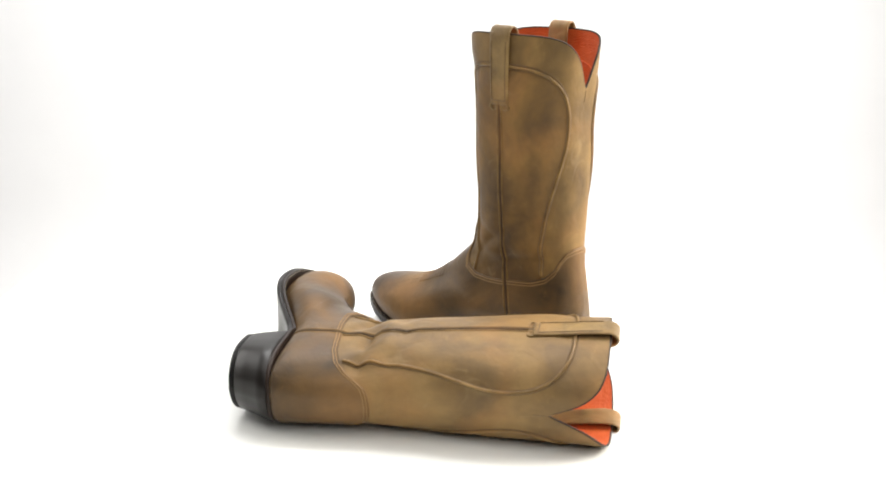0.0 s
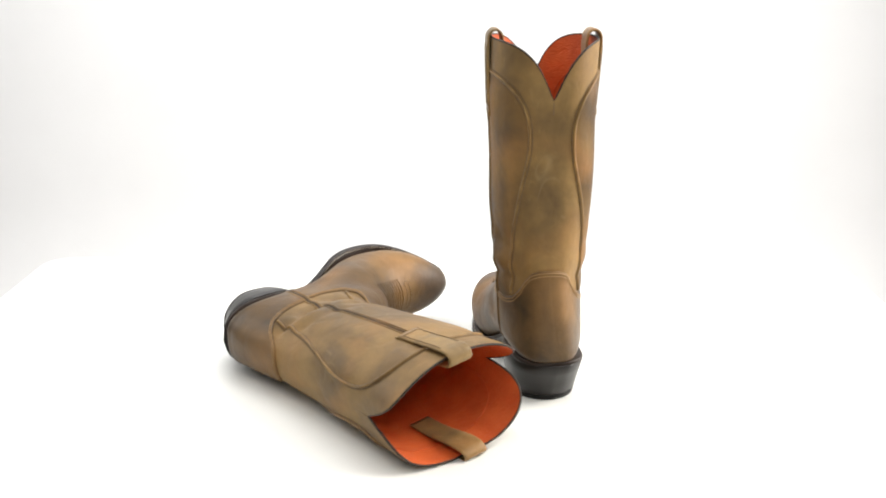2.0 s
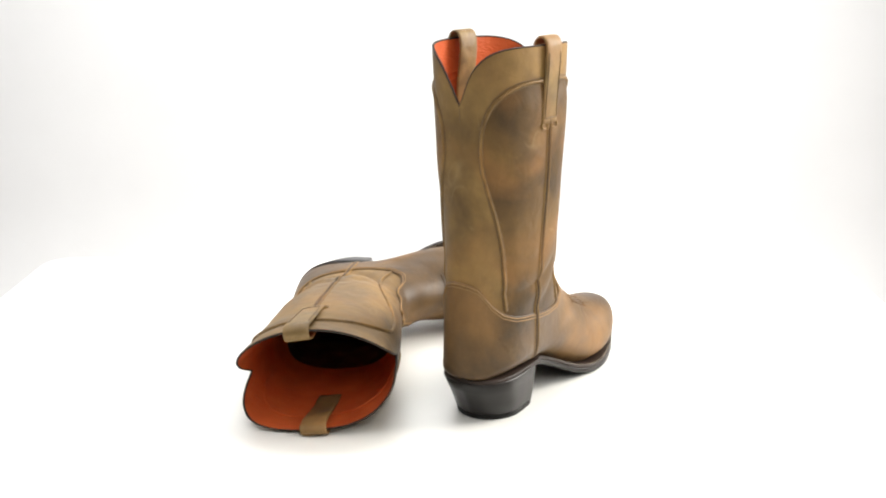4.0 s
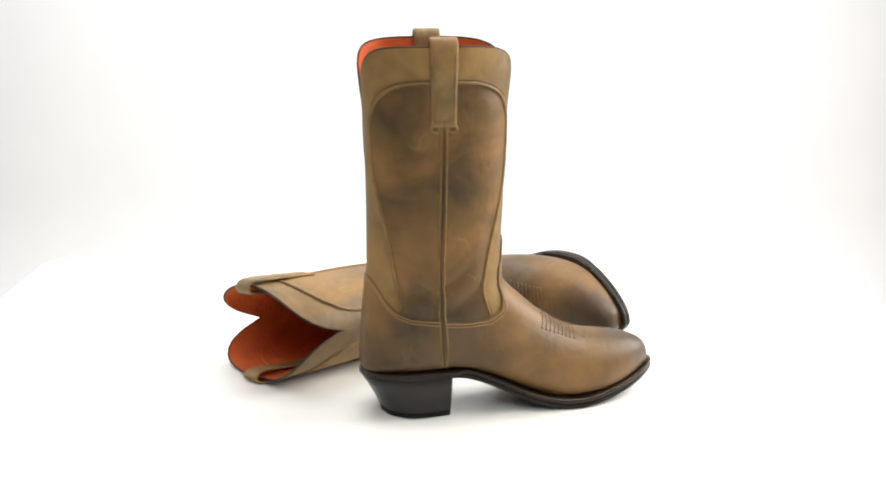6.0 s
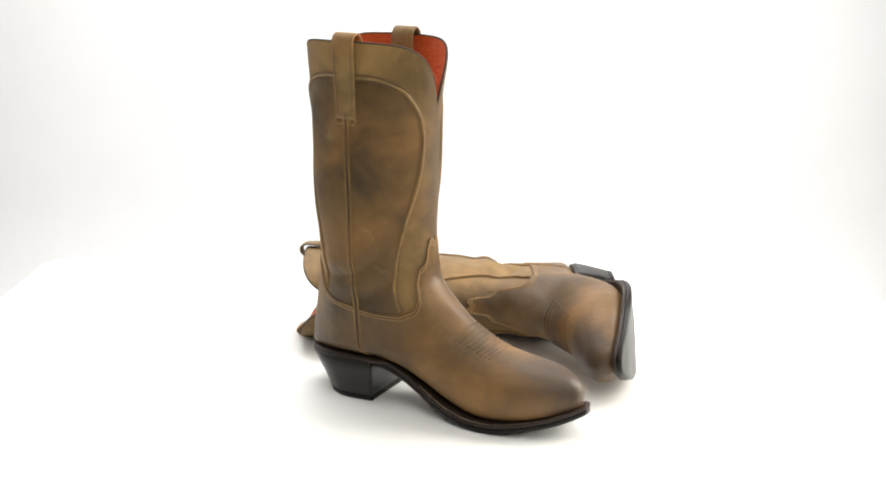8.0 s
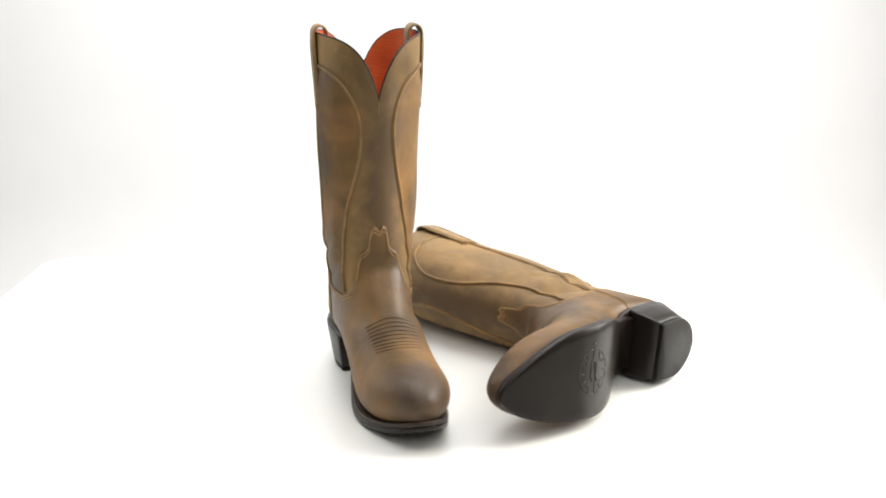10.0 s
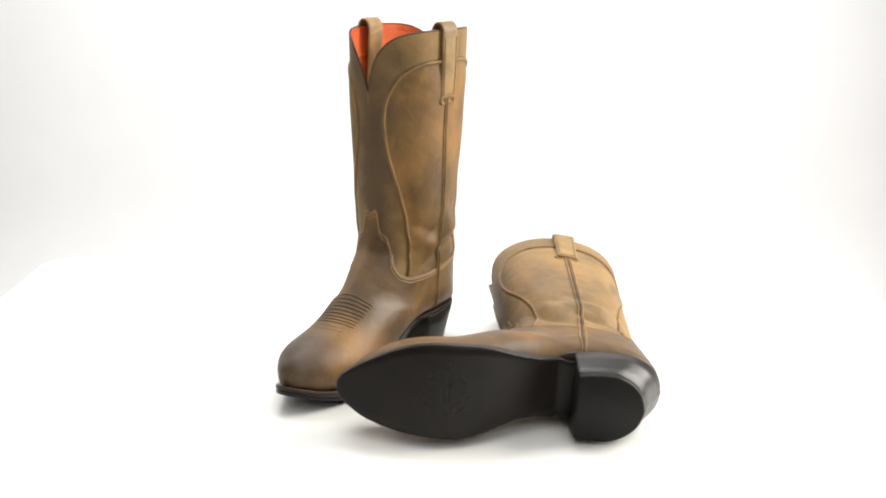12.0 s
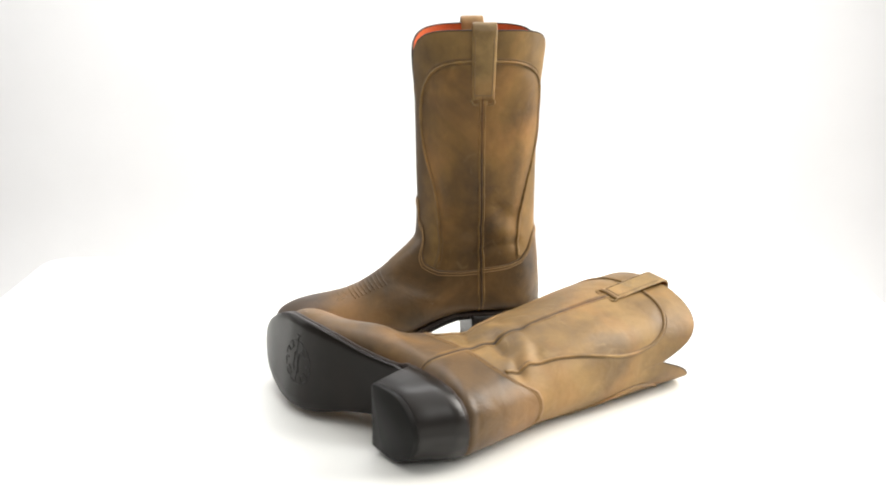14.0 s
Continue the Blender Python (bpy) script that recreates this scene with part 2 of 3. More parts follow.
def skin(u, v, crease=0.0):
    """The shaped skin: the plain sections with the foot's bend, the shaft's twist and the ankle's folds."""
    p = plain_skin(u, v)
    x, y, z = p[..., 0], p[..., 1] + bend(p[..., 0], p[..., 2]), p[..., 2]
    a = np.radians(-5.5 * smoothstep((z - 40) / 110))
    q = np.stack([x * np.cos(a) - y * np.sin(a), x * np.sin(a) + y * np.cos(a), z], -1)
    q[..., 0] -= 0.006 * z
    q[..., 1] += 0.008 * z
    side = np.abs(np.sin(np.radians(v)))
    fold = np.exp(-((z - 128) / 24) ** 2) * side ** 2
    down = float(smoothstep((crease - 0.6) / 0.2))
    slant = z / 9.5 + 3.2 * np.cos(np.radians(v)) * np.sign(np.sin(np.radians(v)) + 1e-9) + 0.9 * np.sin(3 * np.radians(v)) + 0.8
    wave = (1.9 * np.abs(np.sin(slant)) - 1.0) * (0.9 + 1.5 * crease)
    q[..., 1] += np.sign(np.sin(np.radians(v))) * fold * (wave - 0.9 - 3.6 * down)
    for at, high, wide, tall, much in ((110, 139, 16, 12, 2.5), (112, 163, 16, 10, -2.2), (74, 131, 13, 8, 2.4), (66, 148, 15, 8, -2.2), (100, 152, 7, 14, 1.6), (128, 124, 10, 8, -2.0)):  # buckled leather over the outer ankle
        q[..., 1] += much * (1 - 0.4 * down) * np.exp(-((np.asarray(v) - at) / wide) ** 2 - ((z - high + 0.35 * (np.asarray(v) - at)) / tall) ** 2)
    for at, high, wide, tall, much in ((-76, 142, 13, 9, 5.0), (-66, 123, 13, 8, -4.0), (-108, 148, 12, 9, 5.0), (-100, 126, 11, 7, -4.5), (-126, 138, 9, 8, 4.0), (-90, 165, 14, 8, -2.6), (-120, 154, 7, 8, -3.4), (-116, 124, 6, 6, 3.0), (-70, 158, 8, 7, -2.8), (-134, 122, 9, 6, -3.0)):  # pinched ankle of a boot that lies down
        q[..., 1] -= 0.75 * much * down * np.exp(-((np.asarray(v) - at) / wide) ** 2 - ((z - high - 0.3 * (np.asarray(v) - at)) / tall) ** 2)
    slump = down * smoothstep((z - 130) / 160)  # a shaft that lies down spreads
    q[..., 0] += 9.5 * slump * np.maximum(np.cos(np.radians(v)), 0) ** .7
    q[..., 1] *= 1 - 0.035 * slump
    behind = smoothstep((z - 200) / 120) * 2.2 * np.maximum(np.sin(np.radians(v)), 0) * np.maximum(-np.cos(np.radians(v)), 0)
    q[..., 0] -= 2.0 * behind
    q[..., 1] += 2.0 * behind * np.sin(np.radians(v))
    turned = (np.asarray(v, float) + 180) % 360 - 180
    flat = 5.0 * (1 - down) * np.exp(-((turned - 38) / 24) ** 2) * smoothstep((z - 130) / 60) * (1 - 0.65 * smoothstep((z - 295) / 40))  # flatter to the front and outside
    q[..., 0] -= 0.8 * flat
    q[..., 1] -= 0.6 * flat
    lean = 4.5 * (1 - down) * np.exp(-((turned + 140) / 26) ** 2) * smoothstep((150 - z) / 40)  # slimmer behind the inner ankle
    q[..., 0] += 0.8 * lean
    q[..., 1] += 0.6 * lean
    slow = 0.7 * np.sin(z / 31 + 2 * np.radians(v)) + 0.5 * np.sin(z / 17 - 3 * np.radians(v) + 1.3)
    amount = smoothstep((z - 60) / 80)
    q[..., 1] += slow * amount * np.sign(np.sin(np.radians(v))) * side
    return q


def shell(u, v, off, crease=0.0):
    """Points off millimetres outside the skin."""
    u, v = np.broadcast_arrays(np.asarray(u, float), np.asarray(v, float))
    p = skin(u, v, crease)
    du = skin(np.clip(u + .05, 0, LAST), v, crease) - skin(np.clip(u - .05, 0, LAST), v, crease)
    dv = skin(u, v + .7, crease) - skin(u, v - .7, crease)
    n = np.cross(dv, du)
    n /= np.linalg.norm(n, axis=-1)[..., None] + 1e-9
    a = np.radians(v)
    row = np.clip(u, 0, LAST) * 12
    mid = np.stack([np.interp(row, np.arange(len(FINE)), (FINE[:, 0] + FINE[:, 2]) / 2), 0 * row, np.interp(row, np.arange(len(FINE)), (FINE[:, 1] + FINE[:, 3]) / 2)], -1)
    mid[..., 0] -= 25 * smoothstep((u - 21.5) / 2)  # the toe's tip faces forward
    n *= np.sign(((p - mid) * n).sum(-1))[..., None]
    return p + np.asarray(off, float)[..., None] * n


_U = np.linspace(0, 12.4, 500)


def level(v, z):
    """The u at which the skin's line v passes the height z."""
    v, z = np.broadcast_arrays(np.atleast_1d(np.asarray(v, float)), np.asarray(z, float))
    out = []
    for a, h in zip(v.ravel(), z.ravel()):
        zs = plain_skin(_U, np.full_like(_U, a))[:, 2]
        k = int(np.argmax(zs < h)) if (zs < h).any() else len(zs) - 1
        k = max(k, 1)
        f = (zs[k - 1] - h) / max(zs[k - 1] - zs[k], 1e-6)
        out.append(_U[k - 1] + (_U[k] - _U[k - 1]) * min(max(f, 0), 1))
    return np.array(out).reshape(v.shape)


def seam_line():
    """How far round (v) the side seam lies on each section: straight down the side to the sole."""
    us = np.linspace(0, LAST, 500)
    vs = []
    grid = np.linspace(60, 180, 241)
    for u in us:
        if u <= 9:
            vs.append(90.0)
            continue
        xs = plain_skin(np.full_like(grid, u), grid)[:, 0]
        vs.append(float(np.interp(4.0, -xs, grid)) if xs[-1] < -4.0 else 180.0)
    return us, np.maximum.accumulate(np.maximum(vs, 90))


SEAM_U, SEAM_V = seam_line()


def seam_v(u):
    return np.interp(u, SEAM_U, SEAM_V)


# lines on the leather: degrees from the front (or back) and height
FRONT_CORD = [(84, 322), (65, 320.5), (52, 316), (40, 309), (31, 299), (23.5, 287), (19.5, 271), (19.5, 250), (24, 226), (31, 206), (38, 187), (45, 160), (50, 135), (54, 118), (57, 100)]
BACK_CORD = [(96, 322), (112, 321), (125, 318), (137, 312), (150, 301), (159, 285), (162, 265), (160, 245), (154, 226), (143, 196), (134, 168), (129, 140), (127, 110)]
VAMP_LINE = [(0, 167), (5, 171), (9, 169), (11, 161), (12.5, 151), (17, 146), (23, 143), (26, 136), (30, 126), (36, 115), (46, 104), (60, 97), (75, 97), (90, 99)]
COUNTER_LINE = [(0, 138), (12, 137), (22, 134), (30, 127), (38, 117), (50, 108), (65, 103), (90, 100)]


def vamp_height(v):
    return np.interp(np.abs(v), *zip(*VAMP_LINE))


def counter_height(v):
    return np.interp(180 - np.abs((np.asarray(v) + 180) % 360 - 180), *zip(*COUNTER_LINE))


def rim_height(v):
    """The scalloped top: high at the sides, a deep V in front and behind."""
    w = np.abs((np.asarray(v, float) + 180) % 360 - 180)
    q = np.minimum(w, 180 - w)
    foot = np.where(w < 90, 293.0, 300.0)
    outer = (np.asarray(v, float) + 180) % 360 - 180 > 0
    turn = np.where(w < 90, np.where(outer, 14.5, 15.5), 14.0)
    return foot + (352.5 - foot) * (1 - np.exp(-q / turn)) / (1 - np.exp(-90 / turn)) - 2 * smoothstep((60 - q) / 60) * smoothstep(q / 25)


def curve(points, n):
    pts = smooth_rows(np.array(points, float), 8)
    d = np.concatenate([[0], np.cumsum(np.linalg.norm(np.diff(pts, axis=0), axis=1))])
    s = np.linspace(0, d[-1], n)
    return np.stack([np.interp(s, d, pts[:, k]) for k in range(2)], -1)


OUTLINE = [(222, 0), (220.3, 6), (214.5, 12.6), (205.5, 19.2), (193.5, 26), (174.5, 33.8), (151, 40.2), (128, 42.5), (105, 41.3), (80, 36.5), (55, 31), (30, 28.5), (8, 30.5), (-20, 32), (-45, 30.8), (-61, 24), (-69.2, 13.5), (-72.5, 0)]
SOLE_TOP = [(-76, 45.5), (8, 45), (24, 43), (46, 34.5), (69, 23.5), (88, 15.5), (110, 10.3), (125, 8.8), (142, 9.2), (170, 14), (198, 21.5), (224, 32)]


def sole_height(x):
    pts = smooth_rows(np.array(SOLE_TOP, float), 6)
    return np.interp(x, pts[:, 0], pts[:, 1])


def slab(grow, top, bottom, seat=-3.0, x0=-80.0, x1=230.0, across=10):
    """A sole layer between two depths under the upper's lower edge, rounded at its rim."""
    half = curve(OUTLINE, 110)
    half = half[(half[:, 0] >= x0) & (half[:, 0] <= x1) & (half[:, 1] > 0.4)]
    mid = 75.0
    xs = mid + (half[:, 0] - mid) * (1 + grow / 150)
    grow = grow * smoothstep((half[:, 0] - 5) / 40) + seat * (1 - smoothstep((half[:, 0] - 8) / 14))
    xs = xs - seat * smoothstep((-half[:, 0] - 40) / 30)
    w = half[:, 1] + grow * smoothstep(half[:, 1] / 8)
    rim = (top - bottom) * 0.13
    ys = np.linspace(-1, 1, across + 1)
    layers = []
    for inset, depth in ((rim, top), (0, top - rim), (0, bottom + rim), (rim, bottom)):
        x = mid + (xs - mid) * (1 - inset / 150)
        y = np.maximum(w - inset, 0)[:, None] * ys[None]
        z = np.repeat((sole_height(xs) + depth)[:, None], across + 1, 1)
        layers.append(np.stack([np.repeat(x[:, None], across + 1, 1), y + bend(x, sole_height(x))[:, None], z], -1))
    n, k = len(xs), across + 1
    verts = np.concatenate([l.reshape(-1, 3) for l in layers])
    faces = grid_faces(n, k) + grid_faces(n, k, start=3 * n * k)
    ring = [i * k for i in range(n)] + [(n - 1) * k + j for j in range(1, k)] + [i * k + k - 1 for i in range(n - 2, -1, -1)] + [j for j in range(k - 2, 0, -1)]
    for l in range(3):
        for a, b in zip(ring, ring[1:] + ring[:1]):
            faces.append((l * n * k + a, l * n * k + b, (l + 1) * n * k + b, (l + 1) * n * k + a))
    return verts, faces


HEEL_FORM = [(5, 0), (5, 15), (5.2, 27), (5.2, 33.2), (4, 35), (0, 35.8), (-12, 36.8), (-28, 37.2), (-48, 35.2), (-65, 27.5), (-75, 15.6), (-79, 0)]


def heel_ring(k):
    """The heel's outline; k runs from 0 at the seat to 1 on the ground."""
    side = smooth_rows(np.array(HEEL_FORM, float), 5)
    side = np.vstack([side, (side * (1, -1))[-2:0:-1]])
    back = smoothstep((6 - side[:, 0]) / 85)
    curve_in = 1 - (1 - k) ** 1.35
    x = side[:, 0] + back * 21.5 * curve_in - (1 - back) * 1.0 * k
    y = side[:, 1] * (1 - 0.14 * k ** 1.5)
    return np.stack([x, y], -1)


def heel_block(z0, z1, inset=0.8):
    rings = []
    for z, g in ((z0, inset), (z0 - inset, 0), (z0 + (z1 - z0) * .33, 0), (z0 + (z1 - z0) * .66, 0), (z1 + inset, 0), (z1, inset)):
        r = heel_ring(min(max((42 - z) / 42, 0), 1))
        c = np.array([-30.0, 0])
        r = c + (r - c) * (1 - g / 34)
        rings.append(np.column_stack([r, np.full(len(r), z)]))
    return swept(rings)


def strap_band(sign, lift=0.0, trim=0.0):
    """The pull strap: up the outside of the shaft, over the rim in a loop and down the inside."""
    path = [(z, 2.0 + 0.6 * smoothstep((z - 276) / 60) + lift) for z in np.linspace(283 + trim, 349, 22)]
    path += [(351 + 9.0 * math.sin(a), -4.2 + (6.8 + lift) * math.cos(a)) for a in np.linspace(0.05, math.pi - 0.05, 15)]
    path += [(z, -11.5 + 5.5 * smoothstep((349 - z) / 60)) for z in np.linspace(347, 276, 16)]
    half_wide, thick = 10.4 - trim * 0.8, 2.6
    rings = []
    side = np.array([-1, -.97, -.86, -.45, 0, .45, .86, .97, 1])
    depth = np.array([0, .30, .5, .5, .5, .5, .5, .30, 0])
    for z, off in path:
        u = level(90 * sign, min(z, 351))[0]
        v = 90 * sign + sign * side * half_wide / 1.16
        base = skin(np.full(9, u), v)
        n = shell(u, 90.0 * sign, 1.0) - shell(u, 90.0 * sign, 0.0)
        n = n / np.linalg.norm(n)
        flat = smoothstep((z - 340) / 12) if off > -4 else 1.0
        level_y = (base @ n)[4]
        base = base + ((level_y - base @ n) * flat)[:, None] * n
        base[:, 2] = z
        rings.append((base + n * off, depth, n))
    out = []
    prev = None
    for k, (b, d, n) in enumerate(rings):
        nxt = rings[min(k + 1, len(rings) - 1)][0][4] - rings[max(k - 1, 0)][0][4]
        across = b[-1] - b[0]
        m = np.cross(across, nxt)
        m /= np.linalg.norm(m)
        if prev is None:
            m *= np.sign(m @ n)
        elif m @ prev < 0:
            m = -m
        prev = m
        out.append(np.vstack([b + (thick * d)[:, None] * m, (b - (thick * d)[:, None] * m)[-2:0:-1]]))
    return swept(out)


def panel(u, v, off, crease, tuck=True):
    """A sheet of leather over the skin with its upper edge turned in."""
    pts = shell(u, v, off, crease)
    if tuck:
        pts = np.concatenate([shell(u[:1], v[:1], -0.8, crease), shell(u[:1], v[:1], off * .8, crease), pts + 0.0])
    return pts.reshape(-1, 3), grid_faces(pts.shape[0], pts.shape[1])


def on_line(line, sign, n, off, crease, back=False):
    c = curve(line, n)
    return shell(level(c[:, 0] * sign, c[:, 1]), c[:, 0] * sign, off, crease)


def dashes(points, length, gap, radius):
    """Short stitches along a line."""
    p = np.asarray(points, float)
    d = np.concatenate([[0], np.cumsum(np.linalg.norm(np.diff(p, axis=0), axis=1))])
    out, s = [], 0.0
    while s + length < d[-1]:
        t = np.linspace(s, s + length, 3)
        out.append(tube(np.stack([np.interp(t, d, p[:, k]) for k in range(3)], -1), radius, 4))
        s += length + gap
    return joined(out)


TWIST = -8.5


def boot(m, mirror, crease, label, pressed=False):
    """A western boot. mirror: -1 for the other foot."""
    ob = tagged(new("cowboy_boot"), label, "boot", "pair of boots")
    ob.matrix_world = m

    def add(name, form, mat, parent=None, text=""):
        verts, faces = form
        verts = np.asarray(verts, float) * (1, mirror, 1)
        if pressed:  # the forefoot of the boot that lies down is twisted
            a = np.radians(TWIST) * smoothstep((verts[:, 0] - 30) / 120) * smoothstep((120 - verts[:, 2]) / 50)
            ball = smoothstep((verts[:, 0] - 90) / 80) * smoothstep((110 - verts[:, 2]) / 50)
            low = smoothstep((120 - verts[:, 2]) / 60)
            droop = 5.0 * low * np.exp(-((verts[:, 0] - 92) / 48) ** 2) * smoothstep((verts[:, 0] - 12) / 40) + 2.0 * low * smoothstep((verts[:, 0] - 60) / 80)
            waist = 0.10 * low * np.exp(-((verts[:, 0] - 58) / 30) ** 2) * smoothstep((verts[:, 0] - 12) / 20) * (verts[:, 1] < 0)
            swell = 0.16 * low * np.exp(-((verts[:, 0] - 78) / 36) ** 2) * smoothstep((verts[:, 0] - 12) / 30) * (verts[:, 1] > 0)
            y, z = verts[:, 1] * (1 - ball * np.where(verts[:, 1] > 0, -0.03, 0.0) - waist + swell), verts[:, 2] - 16
            verts = np.column_stack([verts[:, 0], y * np.cos(a) + z * np.sin(a), 16 + z * np.cos(a) - y * np.sin(a) - droop])
            if name not in ("outsole", "welt", "stamped_mark"):  # the sole's edge hides the leather that is pressed under it
                verts[:, 1] *= 1 - 0.05 * low * smoothstep((verts[:, 0] - 20) / 40) * (verts[:, 1] < 0)
            verts[:, 1] -= 8.0 * low * smoothstep((verts[:, 0] - 125) / 95)  # the toe hangs towards the table
        if pressed:  # soft leather lies flat where it meets the table
            up = np.array(m.to_3x3().transposed() @ Vector((0, 0, 1)))
            height = verts @ up + m.translation.z * 1000
            lowest = -3.0
            flat_height = np.where(height < 10, 0.3 + (np.maximum(height, lowest) - lowest) * (9.7 / (10 - lowest)), height)
            verts = verts + (flat_height - height)[:, None] * up * (name not in ("outsole", "welt", "heel", "heel_cap", "stamped_mark"))
        return part(name, mesh_of(name, verts, faces, mat), parent or ob, text)

    # shaft, from the rim to a little under the foot's leather
    v = np.linspace(-180, 180, 241)
    top = level(v, rim_height(v))
    low = level(v, np.where(np.abs(v) < 90, vamp_height(v), counter_height(v)) - 12)
    k = np.linspace(0, 1, 70)[:, None]
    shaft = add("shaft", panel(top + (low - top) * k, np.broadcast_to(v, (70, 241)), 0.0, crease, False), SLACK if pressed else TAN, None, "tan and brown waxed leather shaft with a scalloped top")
    k = np.linspace(0, 1, 60)[:, None]
    pts = shell(top + (12.2 - top) * k, np.broadcast_to(v, (60, 241)), -2.2, crease)
    lining = add("lining", (pts[:24].reshape(-1, 3), grid_faces(24, 241)), LINING, None, "orange-red leather lining")
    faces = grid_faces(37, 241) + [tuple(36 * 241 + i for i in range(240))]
    # the lining goes on, coloured dark where the inside lies in shade
    add("foot_lining", (pts[23:].reshape(-1, 3), faces), LINING_SHADE, lining, "lining of the lower leg and foot, coloured dark for the shade inside")
    for sign in (1, -1):
        add("lining_seam", tube(np.vstack([on_line(BACK_CORD[:8], sign, 40, -2.7, crease)[::-1], on_line(FRONT_CORD[:8], sign, 40, -2.7, crease)]), 0.7, 6), LINING, lining)
    vr = np.linspace(-180, 180, 361)[:-1]
    add("rim_binding", tube(shell(level(vr, rim_height(vr) + 0.4), vr, -1.1, crease), 1.15, 7, True), BINDING, None, "dark piping along the top edge")

    # bulb-shaped side panels with raised cords
    for sign in (1, -1):
        z = np.concatenate([np.linspace(321.5, 300, 26), np.linspace(299, 97, 64)])
        f, b = curve(FRONT_CORD, 200), curve(BACK_CORD, 200)
        vf = np.interp(-z, -f[:, 1], f[:, 0])
        vb = np.interp(-z, -b[:, 1], b[:, 0])
        s = np.linspace(0, 1, 70)[None]
        vv = (vf[:, None] + (vb - vf)[:, None] * s) * sign
        uu = level(vv, np.repeat(z[:, None], 70, 1))
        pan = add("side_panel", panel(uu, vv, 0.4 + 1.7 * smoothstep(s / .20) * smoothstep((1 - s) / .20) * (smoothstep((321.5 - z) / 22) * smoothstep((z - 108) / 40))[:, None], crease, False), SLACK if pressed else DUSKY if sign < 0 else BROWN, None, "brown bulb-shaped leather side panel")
        add("cord", tube(on_line(FRONT_CORD, sign, 120, 0.7, crease), 1.6), CORD, pan, "raised piping cord")
        add("cord", tube(on_line(BACK_CORD, sign, 120, 0.7, crease), 1.6), CORD, pan, "raised piping cord")
        # sewn lines beside the cords, coloured darker for the shade in their grooves
        for line, shift in ((FRONT_CORD, -2.3), (BACK_CORD, 2.3), (FRONT_CORD, 2.1), (BACK_CORD, -2.1)):
            grow = math.copysign(1.0, shift) * (1 if line is BACK_CORD else -1)
            near = [(a + shift * smoothstep((322 - h) / 12), h + 2.6 * grow * smoothstep((h - 285) / 30)) for a, h in line]
            add("stitching", tube(on_line(near, sign, 110, 0.22, crease), 0.52, 5), THREAD, pan)

    # side seams: twin piping from the strap down to the sole
    for sign in (1, -1):
        us = np.concatenate([np.linspace(level(90 * sign, 290)[0], 9, 50), np.linspace(9.05, 14.1, 40)])
        vs = seam_v(us) * sign
        high = plain_skin(us, vs)[:, 2]
        lift = np.maximum(0.4 + 1.7 * smoothstep((high - 108) / 40), 0.9)
        seam = add("side_seam", tube(shell(us, vs, lift + 0.35, crease), 1.05), PIPING, None, "dark piped side seam")
        for d in (-1.8 * sign, 1.8 * sign):
            add("cord", tube(shell(us, vs + d, lift + (.35 if d * sign < 0 else -.1), crease), 1.05, 7), CORD, seam)

    # vamp and counter
    s = np.linspace(-1, 1, 221)
    u0 = level(s * 90, vamp_height(s * 90))
    k = np.linspace(0, 1, 120)[:, None]
    uu = u0 + (LAST - u0) * k
    verts, faces = panel(uu, s[None] * np.where(uu > 9, seam_v(uu), 90), 1.3, crease)
    faces = list(faces) + [tuple(len(verts) - 221 + i for i in range(221))]
    vamp = add("vamp", (verts, faces), FOOT, None, "brown leather vamp with a pointed tongue, rubbed dark at the toe")
    r = np.linspace(-1, 1, 161)
    u0 = level(180 + r * 90, counter_height(180 + r * 90))
    k = np.linspace(0, 1, 60)[:, None]
    uu = u0 + (14.2 - u0) * k
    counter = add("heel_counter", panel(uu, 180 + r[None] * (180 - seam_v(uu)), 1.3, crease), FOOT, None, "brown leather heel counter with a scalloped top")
    for drop in (2.2, 5.0):
        a = np.linspace(-89, 89, 240)
        line = shell(level(a, vamp_height(a) - drop * (1 + 0.25 * (np.abs(a) < 30))), a, 1.35, crease)
        add("stitching", tube(line, 0.6, 5), SEWN, vamp)
        a = np.linspace(91, 269, 200)
        line = shell(level(a, counter_height(a) - drop), a, 1.35, crease)
        add("stitching", tube(line, 0.6, 5), SEWN, counter)
    # rows of raised stitching over the toes
    uk = np.linspace(10.5, 22, 400)
    for row in range(11):
        x0, reach = (102 + row * 4.2, 37 - row * 0.5) if row < 9 else (143 + (row - 9) * 5.5, 26)
        a = np.linspace(-reach, reach, 31)
        uu = np.array([np.interp(x0 - 5.5 * (abs(q) / reach) ** 2, plain_skin(uk, np.full_like(uk, q))[:, 0], uk) for q in a])
        add("toe_stitch", tube(shell(uu, a, 1.2, crease), 1.0 if row < 9 else 0.45, 6), FOOT if row < 9 else THREAD, vamp, "raised row of stitching")
    for sign in (1, -1):
        a = sign * np.array([22, 26, 25, 21, 23, 28.0])
        x0 = np.array([139, 142, 146, 148, 151, 149.0])
        uu = np.array([np.interp(x, plain_skin(uk, np.full_like(uk, q))[:, 0], uk) for q, x in zip(a, x0)])
        add("toe_stitch", tube(shell(uu, a, 1.2, crease), 0.45, 5), THREAD, vamp)

    # a short seam under each notch
    for at, foot in ((0.0, 293.0), (180.0, 300.0)):
        zz = np.linspace(foot - 1, foot - 13, 8)
        add("stitching", tube(shell(level(np.full(8, at), zz), np.full(8, at), -0.15, crease), 0.55, 6), THREAD, shaft)
